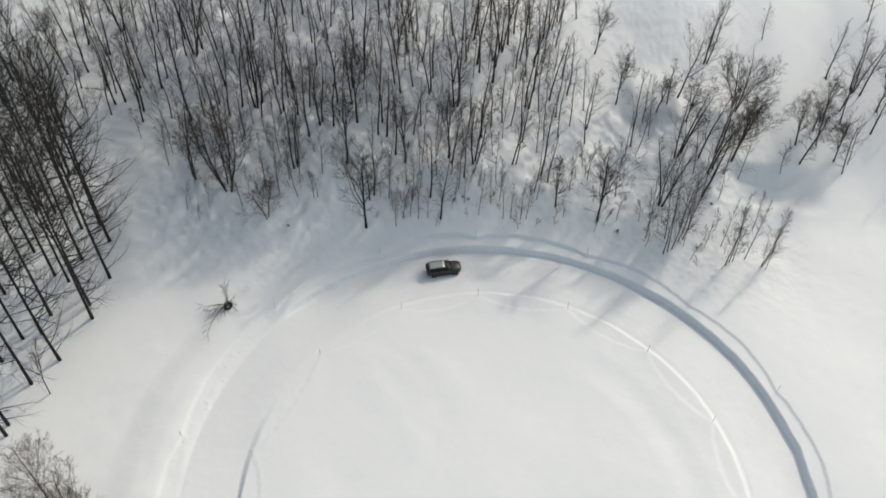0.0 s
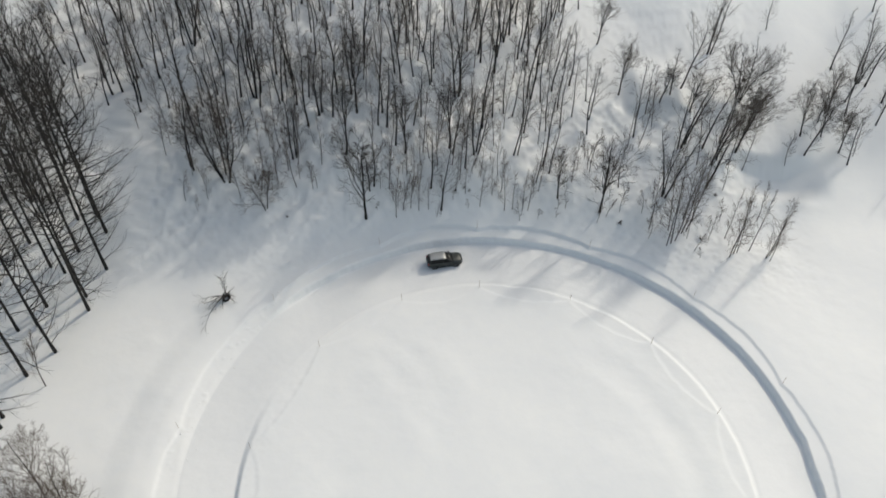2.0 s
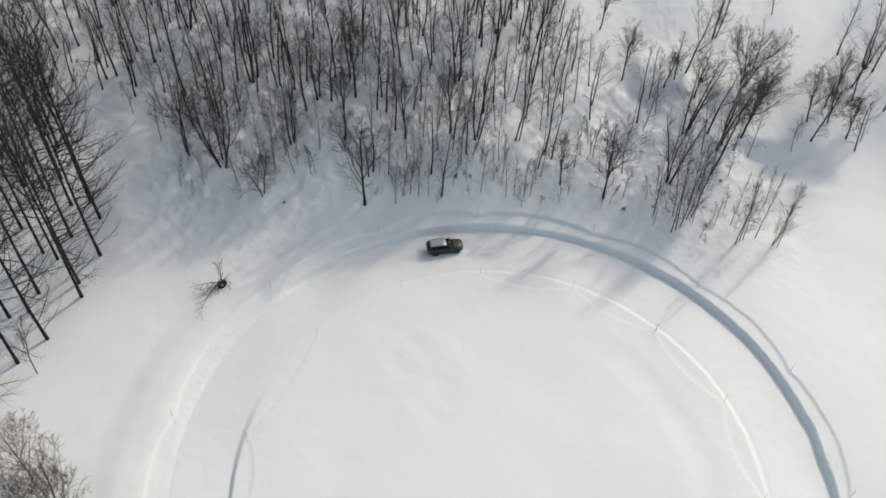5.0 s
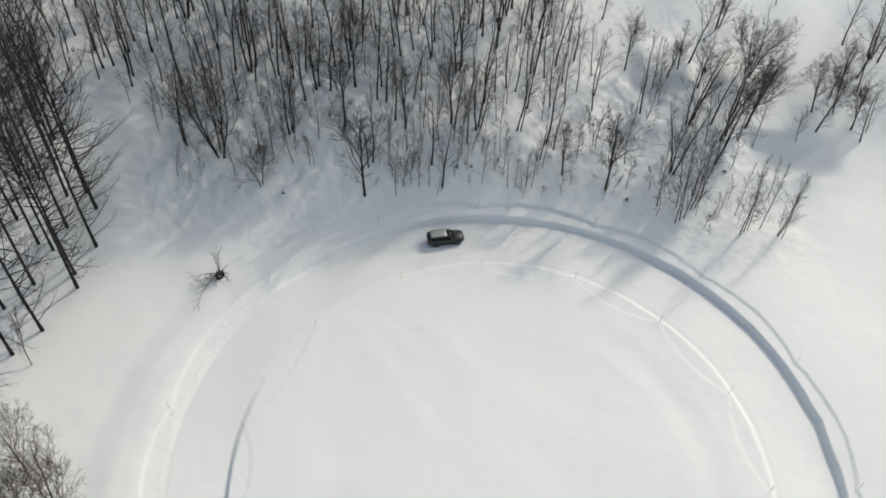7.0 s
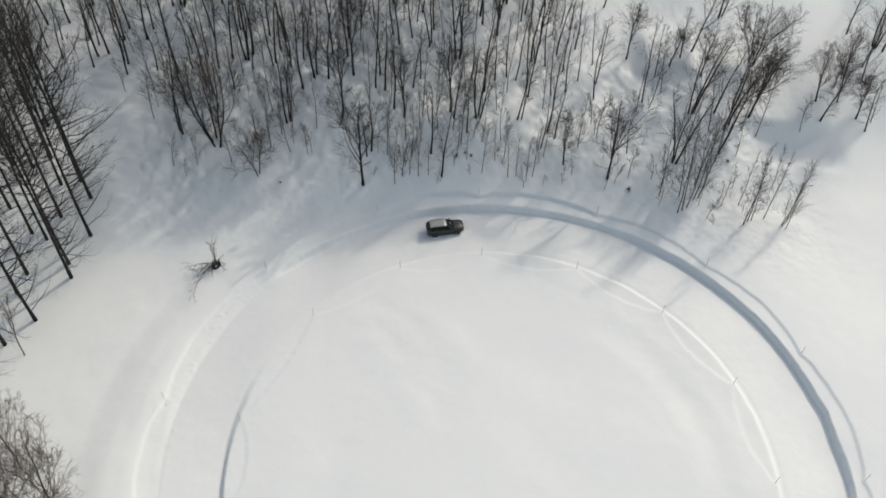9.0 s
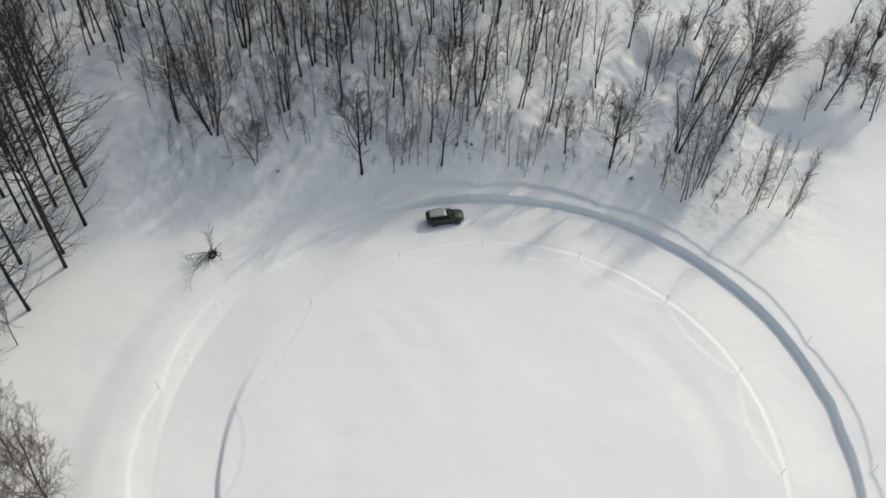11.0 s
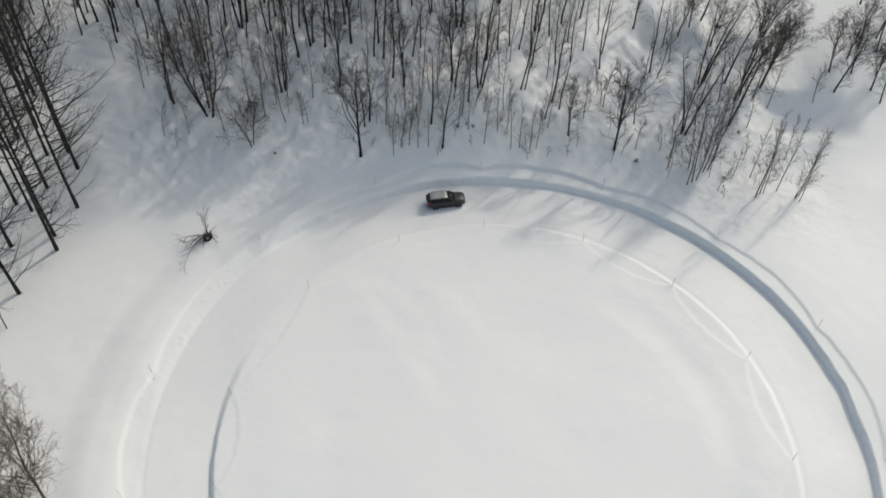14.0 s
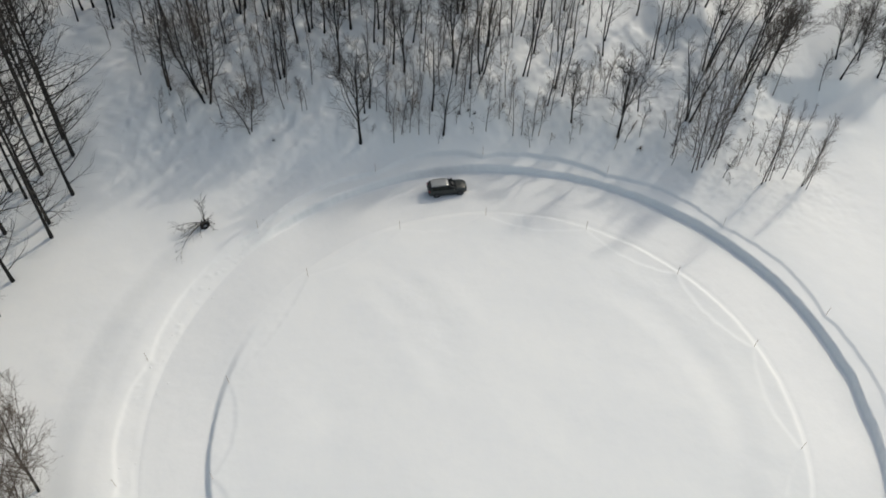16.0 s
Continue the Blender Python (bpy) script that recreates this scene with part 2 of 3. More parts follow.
# ---- trees ----
def grow(rng, start, way, length, bend, lift, pieces):
    """Points of a limb that starts along way, wanders by bend and turns upwards by lift."""
    pts, d = [start.copy()], way.normalized()
    for k in range(pieces):
        d = (d + Vector((rng.uniform(-bend, bend), rng.uniform(-bend, bend), rng.uniform(-bend, bend) + lift))).normalized()
        pts.append(pts[-1] + d * (length / pieces))
    return pts


def along(pts, f):
    u = f * (len(pts) - 1)
    k = min(int(u), len(pts) - 2)
    return pts[k].lerp(pts[k + 1], u - k), (pts[k + 1] - pts[k]).normalized()


def side_way(rng, d, spread):
    """A way that leaves d by about spread degrees."""
    a = d.orthogonal().normalized()
    a.rotate(Matrix.Rotation(rng.uniform(0, 2 * math.pi), 3, d))
    s = radians(spread + rng.uniform(-12, 12))
    return (d * math.cos(s) + a * math.sin(s)).normalized()


def ramify(rng, wood, fine, limb, r, long, subs, twigs, open_by=40, first=0.2):
    """A limb's own tube in wood, its side branches and their twigs in fine."""
    n = len(limb) - 1
    tube(*wood, limb, [max(r * (1 - k / n) ** 0.8, 0.014) for k in range(n)] + [0], 4)
    for j in range(subs):
        f = first + (0.97 - first) * (j + rng.random()) / subs
        q, e = along(limb, f)
        far = long * rng.uniform(0.28, 0.6) * (1.25 - 0.6 * f)
        sub = grow(rng, q, side_way(rng, e, open_by), far, 0.26, 0.09, 2)
        tube(*fine, sub, [max(0.013, r * 0.36), 0.0125, 0], 3)
        for i in range(twigs):
            w, g = along(sub, 0.15 + 0.83 * (i + rng.random()) / twigs)
            tube(*fine, grow(rng, w, side_way(rng, g, 38), far * rng.uniform(0.25, 0.6) + 0.15, 0.12, 0.05, 1), [0.0098, 0], 3)


def pole(rng, meshes, foot, way, h, thick, limbs, low, wide, subs=5, twigs=4, bend=0.075):
    """A slender stem with short rising limbs up to its tip."""
    trunk, wood, fine = meshes
    stem = grow(rng, foot - Vector((0, 0, 0.4)), way, h + 0.4, bend, 0.03, 11)
    r0 = thick * h
    tube(*trunk, stem, [r0 * (1.45 if k == 0 else 1.0) * (1 - k / 11.0) ** 0.8 + 0.014 for k in range(11)] + [0], 6)
    for k in range(limbs):
        f = low + (0.97 - low) * ((k + rng.random()) / limbs)
        p, d = along(stem, f)
        long = h * wide * (1.18 - f) * rng.uniform(0.45, 1.3) + 0.4
        limb = grow(rng, p, side_way(rng, d, 52 - 22 * f), long, 0.17, 0.12, 5)
        ramify(rng, wood, fine, limb, max(0.02, r0 * 0.36 * (1.2 - f)), long, subs, twigs)


def crowned(rng, meshes, foot, way, h, thick, fork, majors, open_by, subs, twigs, reach=0.62):
    """A trunk that forks into a few long rising limbs under a round crown, with stray branches below the fork."""
    trunk, wood, fine = meshes
    stem = grow(rng, foot - Vector((0, 0, 0.4)), way, h * 0.9 + 0.4, 0.10, 0.03, 10)
    r0 = thick * h
    tube(*trunk, stem, [r0 * (1.4 if k == 0 else 1.0) * (1 - k / 10.0) ** 0.95 + 0.016 for k in range(10)] + [0], 7)
    for k in range(majors):
        f = fork + 0.34 * (k + rng.random() * 0.6) / majors
        p, d = along(stem, f)
        long = h * (1 - f) * reach * 1.45 * rng.uniform(0.75, 1.15)
        big = grow(rng, p, side_way(rng, d, open_by), long, 0.17, 0.13, 7)
        r = r0 * 0.52 * (1.15 - f)
        tube(*wood, big, [max(r * (1 - i / 7.0) ** 0.85, 0.016) for i in range(7)] + [0], 5)
        for j in range(7):
            g = 0.18 + 0.8 * (j + rng.random()) / 7
            q, e = along(big, g)
            less = long * (1.15 - g) * rng.uniform(0.35, 0.62) + 0.4
            ramify(rng, wood, fine, grow(rng, q, side_way(rng, e, 40), less, 0.19, 0.09, 4), max(0.018, r * 0.42 * (1.2 - g)), less, subs, twigs)
    for k in range(14):
        f = 0.12 + 0.85 * k / 14
        p, d = along(stem, f)
        long = h * 0.16 * rng.uniform(0.5, 1.2) + 0.5
        ramify(rng, wood, fine, grow(rng, p, side_way(rng, d, 62 - 25 * f), long, 0.2, 0.08, 4), 0.03, long, subs, twigs)


def made_tree(seed, build, stems=1, tilt=0.03, apart=0.0, **how):
    """Trunk, limb and twig meshes of a tree with one or several stems that lean apart."""
    rng = random.Random(seed)
    meshes = ([], []), ([], []), ([], [])
    first, h = rng.uniform(0, 2 * math.pi), how.pop("h")
    for s in range(stems):
        turn = first + 2 * math.pi * s / stems + rng.uniform(-0.5, 0.5)
        out = Vector((math.cos(turn), math.sin(turn), 0))
        build(rng, meshes, out * apart, out * tilt * rng.uniform(0.6, 1.4) + Vector((0, 0, 1)), h * (1 if s == 0 else rng.uniform(0.72, 1.0)), **how)
    return [piece for mesh in meshes for piece in mesh]


def tall_tree(seed, height, low_limbs, crown_limbs):
    """A tall forest tree: a straight pole, thin bare limbs towards the open side, and a full crown high up."""
    rng = random.Random(seed)
    trunk, wood, fine = ([], []), ([], []), ([], [])
    stem = grow(rng, Vector((0, 0, -0.4)), Vector((rng.uniform(-0.02, 0.02), rng.uniform(-0.02, 0.02), 1)), height + 0.4, 0.016, 0.03, 12)
    r0 = 0.0058 * height
    tube(*trunk, stem, [r0 * (1.35 if k == 0 else 1.0) * (1 - k / 12.0) ** 0.8 + 0.02 for k in range(12)] + [0], 8)
    for k in range(low_limbs):  # thin limbs under the crown
        f = 0.045 + 0.555 * ((k + rng.random()) / low_limbs) ** 0.9
        p, d = along(stem, f)
        turn = rng.gauss(0.1, 0.7)
        long = rng.uniform(2.5, 8.5) * (0.7 if f < 0.2 else 1.0)
        limb = grow(rng, p, Vector((math.cos(turn), math.sin(turn), rng.uniform(0.0, 0.75))), long, 0.13, 0.05, 6)
        ramify(rng, wood, fine, limb, 0.03 + 0.006 * long, long, 6, 2, 32)
    for k in range(crown_limbs):  # the crown
        f = 0.46 + 0.52 * (k + rng.random()) / crown_limbs
        p, d = along(stem, f)
        long = 8.5 * (1.08 - f) ** 0.65 * rng.uniform(0.5, 1.15) + 0.4
        limb = grow(rng, p, side_way(rng, d, 62 - 26 * f), long, 0.15, 0.09, 6)
        ramify(rng, wood, fine, limb, 0.03 + 0.006 * long, long, 8, 3, 34)
    return [*trunk, *wood, *fine]


def tree_thing(name, made, label, category, bark, twig):
    tv, tf, cv, cf, wv, wf = made
    root = tagged(new(name), label, category)
    part("trunk", mesh_of("trunk", tv, tf, bark), root)
    crown = part("crown", mesh_of("crown", cv, cf, twig), root)
    tagged(part("twig_mass", mesh_of("twig_mass", wv, wf, twig), crown, "fine bare twigs"), kind="stuff")
    return root


POLE, CLUMP, SAPLING, OPEN, WIDE, FAN, LANKY, CROWNED, BENT, SLIM = range(10)
KINDS = {
    POLE: ("bare_tree", "slender bare grey-brown tree standing in snow", 12, [made_tree(s, pole, h=12, thick=0.0106, limbs=18, low=0.18, wide=0.31, subs=5, twigs=3) for s in (11, 12, 13, 14, 15, 16)]),
    CLUMP: ("forked_tree", "bare forked tree with several dark stems in snow", 12, [made_tree(s, pole, n, 0.075, 0.22, h=12, thick=0.0096, limbs=16, low=0.20, wide=0.31, subs=5, twigs=3) for s, n in ((21, 2), (22, 3), (23, 2), (24, 3))]),
    SAPLING: ("sapling", "thin bare sapling with fine grey twigs in snow", 6, [made_tree(s, pole, h=6, thick=0.0068, limbs=12, low=0.25, wide=0.30, subs=5, twigs=3, bend=0.09) for s in (31, 32, 33)]),
    OPEN: ("spreading_tree", "low bare tree with wide fanning branches in snow", 8, [made_tree(s, crowned, 2, 0.22, 0.1, h=8, thick=0.0075, fork=0.18, majors=6, open_by=38, subs=5, twigs=4, reach=0.66) for s in (41, 42)]),
    WIDE: ("wide_tree", "wide bare tree with fine pale brown twigs in snow", 13, [made_tree(s, crowned, 1, 0.03, 0.0, h=13, thick=0.0080, fork=0.13, majors=13, open_by=40, subs=6, twigs=5, reach=0.54) for s in (45, 47)]),
    FAN: ("upright_tree", "bare tree with a broad fan of upright limbs in snow", 11, [made_tree(s, crowned, 5, 0.22, 0.3, h=11, thick=0.0082, fork=0.2, majors=4, open_by=40, subs=4, twigs=4) for s in (48, 49)]),
    LANKY: ("young_tree", "lanky young tree with a thin stem and pale brown twigs", 11, [made_tree(s, pole, h=11, thick=0.0047, limbs=19, low=0.14, wide=0.23, subs=5, twigs=3, bend=0.06) for s in (65, 66, 67, 68, 69)]),
    CROWNED: ("crowned_tree", "bare tree with a dark trunk and twiggy crown in snow", 13, [made_tree(s, crowned, h=13, thick=0.0110, fork=0.24, majors=8, open_by=29, subs=6, twigs=5, reach=0.6) for s in (71, 72, 73, 74)]),
    SLIM: ("slim_tree", "slim bare tree with a thin grey stem in snow", 12, [made_tree(s, pole, h=12, thick=0.0078, limbs=16, low=0.22, wide=0.28, subs=5, twigs=3) for s in (81, 82, 83, 84)]),
    BENT: ("leaning_tree", "bare tree with a leaning dark trunk in snow", 11, [made_tree(s, crowned, h=11, thick=0.0105, fork=0.34, majors=4, open_by=36, subs=5, twigs=4) for s in (76, 77)]),
}
placed = []
stock = {}


def plant(kind, variant, x, y, height, turn, group, tilt=0.0, lean=0.0):
    name, label, own, makes = KINDS[kind]
    key = (kind, variant % len(makes))
    size = height / own
    sway = random.Random(int(x * 97 + y * 31))
    at = pose(x, y, on_ground(x, y, 0.05)) @ pose(0, 0, 0, sway.gauss(0, 2.2) - tilt, (15 if kind == BENT else sway.gauss(0.8, 2.2)) - lean, 0) @ pose(0, 0, 0, 0, 0, turn)
    placed.append((x, y))
    if key not in stock:
        stock[key] = tree_thing(name, makes[key[1]], label, "tree", PALE_BARK if kind in (LANKY, SAPLING) else BARK, PALE_TWIG if kind in (WIDE, LANKY, SAPLING, OPEN) else TWIG)
        stock[key].matrix_basis = at
        ob = stock[key]
    else:
        ob = copy_thing(stock[key], at)
    ob.scale = (size * (0.85 + 0.15 / max(size, 0.3)),) * 2 + (size,)
    return tagged(ob, group=group)


EDGE_TREES_A = [
    (-46.7, 49.5, 9, 2), (-10.9, 76.1, 16, 7), (-10.5, 79.2, 8, 0), (-9.9, 79.8, 10, 0), (-6.7, 76.6, 10, 6), (-5.8, 77.5, 9, 6),
    (-4.8, 77.8, 6, 2), (-3.6, 77.7, 9, 6), (-4.5, 79.4, 9, 6), (-2.3, 77.9, 6, 6), (-0.5, 78, 11, 0), (-1.1, 77.1, 3, 2),
    (1.5, 80.1, 7, 6), (2.8, 79.9, 7, 6), (4.9, 78.8, 8, 6), (6.6, 80.1, 7, 6), (7.8, 80.5, 8, 6), (8.4, 78.7, 9, 6),
    (9.5, 78.9, 7, 6),
]

EDGE_TREES_B = [
    (10.9, 78.8, 7, 6), (11.7, 78.9, 8, 6), (13.2, 81.2, 8, 6), (15.9, 80.3, 10, 7), (21.8, 78.4, 14, 7), (22.7, 82.1, 9, 0),
    (24.6, 82, 8, 0), (24.5, 78.3, 5, 2), (28.3, 75.9, 6, 2), (-18.4, 79.2, 5, 2), (-17.8, 79.4, 5, 2), (-24.4, 76, 8, 3),
    (-28.1, 77.5, 7, 2), (-35.6, 76.7, 5, 2), (-33.7, 75.4, 3, 2), (-32.5, 76.9, 4, 2), (-14.9, 84.3, 4, 2), (-9.4, 77.2, 2, 2),
]

EAST_TREES_A = [
    (30.9, 80.8, 13, 1), (30.4, 81.7, 11, 6), (30.6, 73.5, 13, 6), (31.2, 73.8, 14, 6), (31.8, 74.2, 13, 6), (32.8, 75.4, 13, 6),
    (33.6, 75.8, 12, 6), (34.6, 77.3, 12, 6), (37.2, 82.7, 14, 0), (36.7, 81.7, 11, 6), (39.6, 82.5, 6, 2), (38.3, 86, 13, 0),
    (42.4, 88.8, 13, 7), (38.9, 75, 9, 6), (39, 72, 13, 6), (39.6, 72.5, 12, 6), (40.2, 72.8, 10, 6), (44.2, 72.3, 11, 6),
]

EAST_TREES_B = [
    (44.7, 72.7, 10, 6), (44.6, 71.8, 8, 6), (34, 88.4, 14, 1), (34.6, 89.1, 13, 0), (36, 94.1, 9, 7), (36.2, 85.9, 12, 6),
    (39.1, 86.7, 13, 7), (41, 86.6, 12, 6), (37.2, 88.4, 12, 0), (40, 89.5, 11, 0), (28.8, 77.3, 9, 6), (33.3, 77.7, 12, 6),
    (32.6, 82.3, 11, 6), (43.7, 87.3, 11, 6), (43, 89.7, 12, 7), (31, 75.7, 12, 6), (42, 73.3, 11, 6), (44.1, 78.4, 7, 6),
]

RIGHT_TREES_A = [
    (20.6, 113.2, 9, 0), (23.1, 106.5, 9, 7), (25.9, 97.9, 10, 7), (20.7, 95.9, 9, 0), (21, 92.9, 11, 0), (40.2, 105, 12, 1),
    (34.9, 97.5, 12, 8), (33.1, 96.3, 8, 0), (43.8, 97.1, 12, 5), (50.1, 110.1, 6, 0), (52.8, 92.4, 10, 7), (53.1, 89.6, 11, 8),
    (50.1, 88.1, 6, 2), (56.1, 95.2, 8, 7), (56.3, 93, 8, 7), (58.9, 91.1, 10, 7),
]

RIGHT_TREES_B = [
    (64, 103.2, 13, 1), (65.1, 102.5, 12, 0), (60, 89.4, 9, 0), (61.2, 90.9, 9, 6), (58.1, 97.5, 9, 7), (61.4, 99.6, 9, 0),
    (65.7, 96.2, 10, 0), (67.2, 99.8, 11, 7), (27.5, 90.4, 13, 0), (29.6, 94.4, 9, 0), (31.6, 95.4, 8, 7), (68.7, 115.5, 10, 0),
    (28.3, 89.4, 11, 6), (30.4, 92.5, 10, 6), (26.4, 88.5, 9, 6),
]

LOWER_TREES_A = [
    (-38.9, 82.5, 7, 2), (-43.5, 86.3, 5, 2), (-35, 80.8, 14, 1), (-34.9, 84.8, 10, 0), (-30.2, 79.6, 15, 5), (-31.4, 85.7, 11, 0),
    (-28.7, 86.9, 9, 0), (-21.2, 83.1, 13, 1), (-19.5, 87.2, 13, 0), (-18.1, 88.7, 13, 7), (-17.8, 89.3, 12, 0), (-18.6, 84.8, 4, 2),
    (-12.8, 89.3, 14, 7), (-14, 83.6, 14, 7), (-10.4, 86.1, 9, 6), (-9.7, 87.7, 11, 0), (-8.5, 87.4, 13, 0), (-7.1, 84.9, 12, 0),
    (-5.7, 83.8, 12, 7), (-4.7, 87.8, 9, 0),
]

LOWER_TREES_B = [
    (0.4, 84.6, 13, 7), (0.9, 83.8, 11, 0), (4.2, 84.2, 13, 1), (2.7, 82.3, 9, 0), (-2, 80, 11, 0), (9.6, 85.4, 12, 0),
    (10.2, 85.5, 11, 0), (13.8, 84.5, 15, 0), (14.7, 83.4, 11, 0), (12.8, 82.2, 9, 0), (20, 86.3, 5, 2), (20.6, 84.1, 7, 2),
    (20.6, 90.4, 12, 0), (17.9, 82.4, 9, 6), (-3.5, 82.3, 9, 6), (-1.1, 82.3, 10, 6), (-7.8, 81.2, 8, 6), (-5.4, 81, 8, 6),
    (4.9, 81.7, 8, 6),
]

MID_TREES_A = [
    (-6.7, 93.6, 11, 0), (-2.5, 94.4, 12, 1), (-5, 94.9, 9, 0), (-3.8, 98.8, 10, 0), (1.3, 92.6, 15, 1), (1.8, 93.3, 12, 0),
    (4.4, 99.8, 14, 0), (4.7, 98.5, 12, 0), (6.8, 97.6, 15, 0), (8.1, 103.5, 14, 1), (9.2, 105.2, 14, 0), (10.5, 101.7, 10, 0),
    (11.1, 103.2, 11, 0), (12.1, 95.4, 14, 1), (13.1, 98.5, 12, 0), (13.9, 95.3, 13, 0), (8.2, 91.7, 10, 0), (5, 88, 13, 0),
    (9.5, 91.8, 11, 0), (11.2, 92.5, 12, 0), (15.6, 97.1, 11, 0), (16.4, 94.4, 11, 0), (18.3, 98.3, 10, 0),
]

MID_TREES_B = [
    (14.5, 90.2, 11, 0), (16.6, 90.8, 11, 0), (18.4, 92.8, 10, 0), (6.5, 90.5, 10, 0), (3.2, 89.5, 9, 0), (-0.8, 88.6, 9, 6),
    (-3.7, 89.1, 9, 0), (-7.7, 94.9, 11, 0), (-7.6, 99.6, 11, 1), (-12.4, 99.7, 12, 0), (-15.8, 92, 12, 0), (-18, 101.8, 8, 0),
    (-19.3, 97.4, 11, 0), (-22.5, 94, 12, 1), (-23.1, 92.9, 10, 0), (-24.7, 94.3, 13, 0), (-27.4, 91.4, 17, 1), (-26.8, 91.9, 13, 0),
    (-29.5, 91.2, 13, 0), (-32.4, 94.3, 12, 0), (-32, 99.4, 11, 0), (-29.3, 101.5, 13, 1), (-26.5, 102, 8, 0),
]

WEST_TREES_A = [
    (-34.6, 89.3, 9, 0), (-36.5, 88.8, 17, 0), (-40.7, 100.9, 8, 0), (-37.3, 98.8, 15, 1), (-36.6, 100.1, 13, 0), (-41.6, 93.8, 14, 0),
    (-44.2, 90.8, 14, 1), (-44.9, 94, 12, 0), (-44.5, 95.7, 12, 0), (-48, 91.3, 13, 0), (-46.8, 92, 13, 0), (-49.9, 94.2, 10, 0),
    (-55.1, 94.5, 12, 7), (-53.5, 100.2, 13, 0), (-50.6, 99.3, 13, 1), (-49.5, 103.7, 13, 1), (-52.9, 92.7, 8, 0), (-52.1, 89.7, 9, 0),
    (-50.9, 88, 5, 2), (-50.2, 89.8, 5, 2), (-51.9, 86.7, 10, 0),
]

WEST_TREES_B = [
    (-27.9, 104.9, 10, 0), (-19.4, 105.2, 10, 0), (-17.8, 104.3, 9, 0), (-14.5, 105.7, 12, 0), (-7.1, 106.4, 12, 0), (-5, 101.7, 12, 1),
    (0.7, 104, 12, 0), (-0.8, 102.6, 8, 0), (3.5, 105.5, 12, 0), (6.5, 108.8, 12, 0), (15.2, 108.6, 11, 1), (14.2, 105.7, 10, 0),
    (16.2, 110.4, 11, 1), (16.9, 106.9, 9, 0), (17.6, 112.2, 10, 1), (-22.2, 106.4, 12, 0), (-45.3, 106, 12, 0), (-33.1, 88.7, 10, 0),
    (-32.4, 87, 10, 0), (-23.6, 90.4, 13, 1), (-39.5, 89.3, 9, 0),
]

TALL_TREES = [
    (-45, 71.2, 31), (-46.7, 73.4, 29), (-49.1, 72.8, 28), (-50.9, 76, 28), (-52.1, 80.1, 27), (-52.7, 74.3, 28),
    (-55, 74.1, 29), (-58.3, 77.4, 27), (-58.1, 73.7, 28), (-54.1, 68.6, 29), (-50.3, 60.8, 30), (-50.6, 58.1, 29),
    (-47.1, 54.3, 31), (-51.1, 66.1, 28), (-49.2, 65.5, 27), (-48.1, 68.5, 30), (-52.7, 57.2, 28), (-49.4, 50.9, 30),
    (-49.9, 45.2, 29), (-49.6, 43.8, 28), (-44, 66.3, 31), (-44.9, 60.5, 31), (-45.7, 62.4, 29), (-56.4, 62.8, 28),
    (-54.1, 53.9, 29), (-59, 84.5, 27),
]

rng = random.Random(5)
for trees, group in (
    (EDGE_TREES_A + EDGE_TREES_B, "trees at the foot of the hill"), (EAST_TREES_A + EAST_TREES_B, "trees at the wood's eastern end"), (LOWER_TREES_A + LOWER_TREES_B, "trees on the lower slope"),
    (MID_TREES_A + MID_TREES_B, "trees on the slope"), (WEST_TREES_A + WEST_TREES_B, "trees high on the slope"), (RIGHT_TREES_A + RIGHT_TREES_B, "trees round the clearing")):
    for x, y, h, kind in trees:
        plant(SLIM if kind == POLE and 9 < x < 33 and y < 96 else kind, rng.randrange(60), x, y, h, rng.uniform(0, 360), group, lean=7 if x > 50 else 0)
# brush at the wood's foot and thin growth on the slope
for low_x, high_x, low_y, high_y, count, tall in ((-9, 18, 77.3, 82, 28, 3.6), (-36, -14, 78, 88, 20, 5.0), (18, 34, 77, 88, 14, 4.5), (28, 46, 71, 78, 10, 5.0)):
    for k in range(count):
        x, y = rng.uniform(low_x, high_x), rng.uniform(low_y, high_y)
        if math.hypot(x - OUTER_X, y - OUTER_Y) > OUTER_R + 2.6:
            plant(SAPLING, rng.randrange(60), x, y, rng.uniform(1.8, tall), rng.uniform(0, 360), "saplings of the undergrowth")
# the thicket between them
for low_x, high_x, low_y, high_y, count, apart in ((-8, 16, 86, 96, 7, 1.3), (-8, 18, 96, 116, 52, 1.2), (-58, -8, 88, 98, 44, 1.6), (-60, -8, 98, 122, 140, 1.4), (-8, 8, 78.5, 86, 12, 1.0), (-27, -17, 79, 86, 10, 0.9), (-40, -28, 84, 91, 6, 1.4), (57, 74, 89, 106, 8, 2.2)):
    got = 0
    for tries in range(count * 12):
        x, y = rng.uniform(low_x, high_x), rng.uniform(low_y, high_y)
        if min((x - a) ** 2 + (y - b) ** 2 for a, b in placed) < apart**2 or (14 < x < 26 and y > 108 - (x - 14) * 1.2):
            continue
        slim = y < 88 and x < 25 or rng.random() < 0.4
        plant(LANKY if slim else POLE, rng.randrange(60), x, y, rng.uniform(6.5, 11.5), rng.uniform(0, 360), "young trees of the thicket")
        got += 1
        if got == count:
            break

tall_stock = [tree_thing("tall_tree", tall_tree(s, 28, n, m), "tall bare forest tree with a straight dark trunk in snow", "tree", TALL_BARK, TALL_TWIG) for s, n, m in ((51, 24, 48), (52, 20, 44), (53, 10, 36))]
used = set()


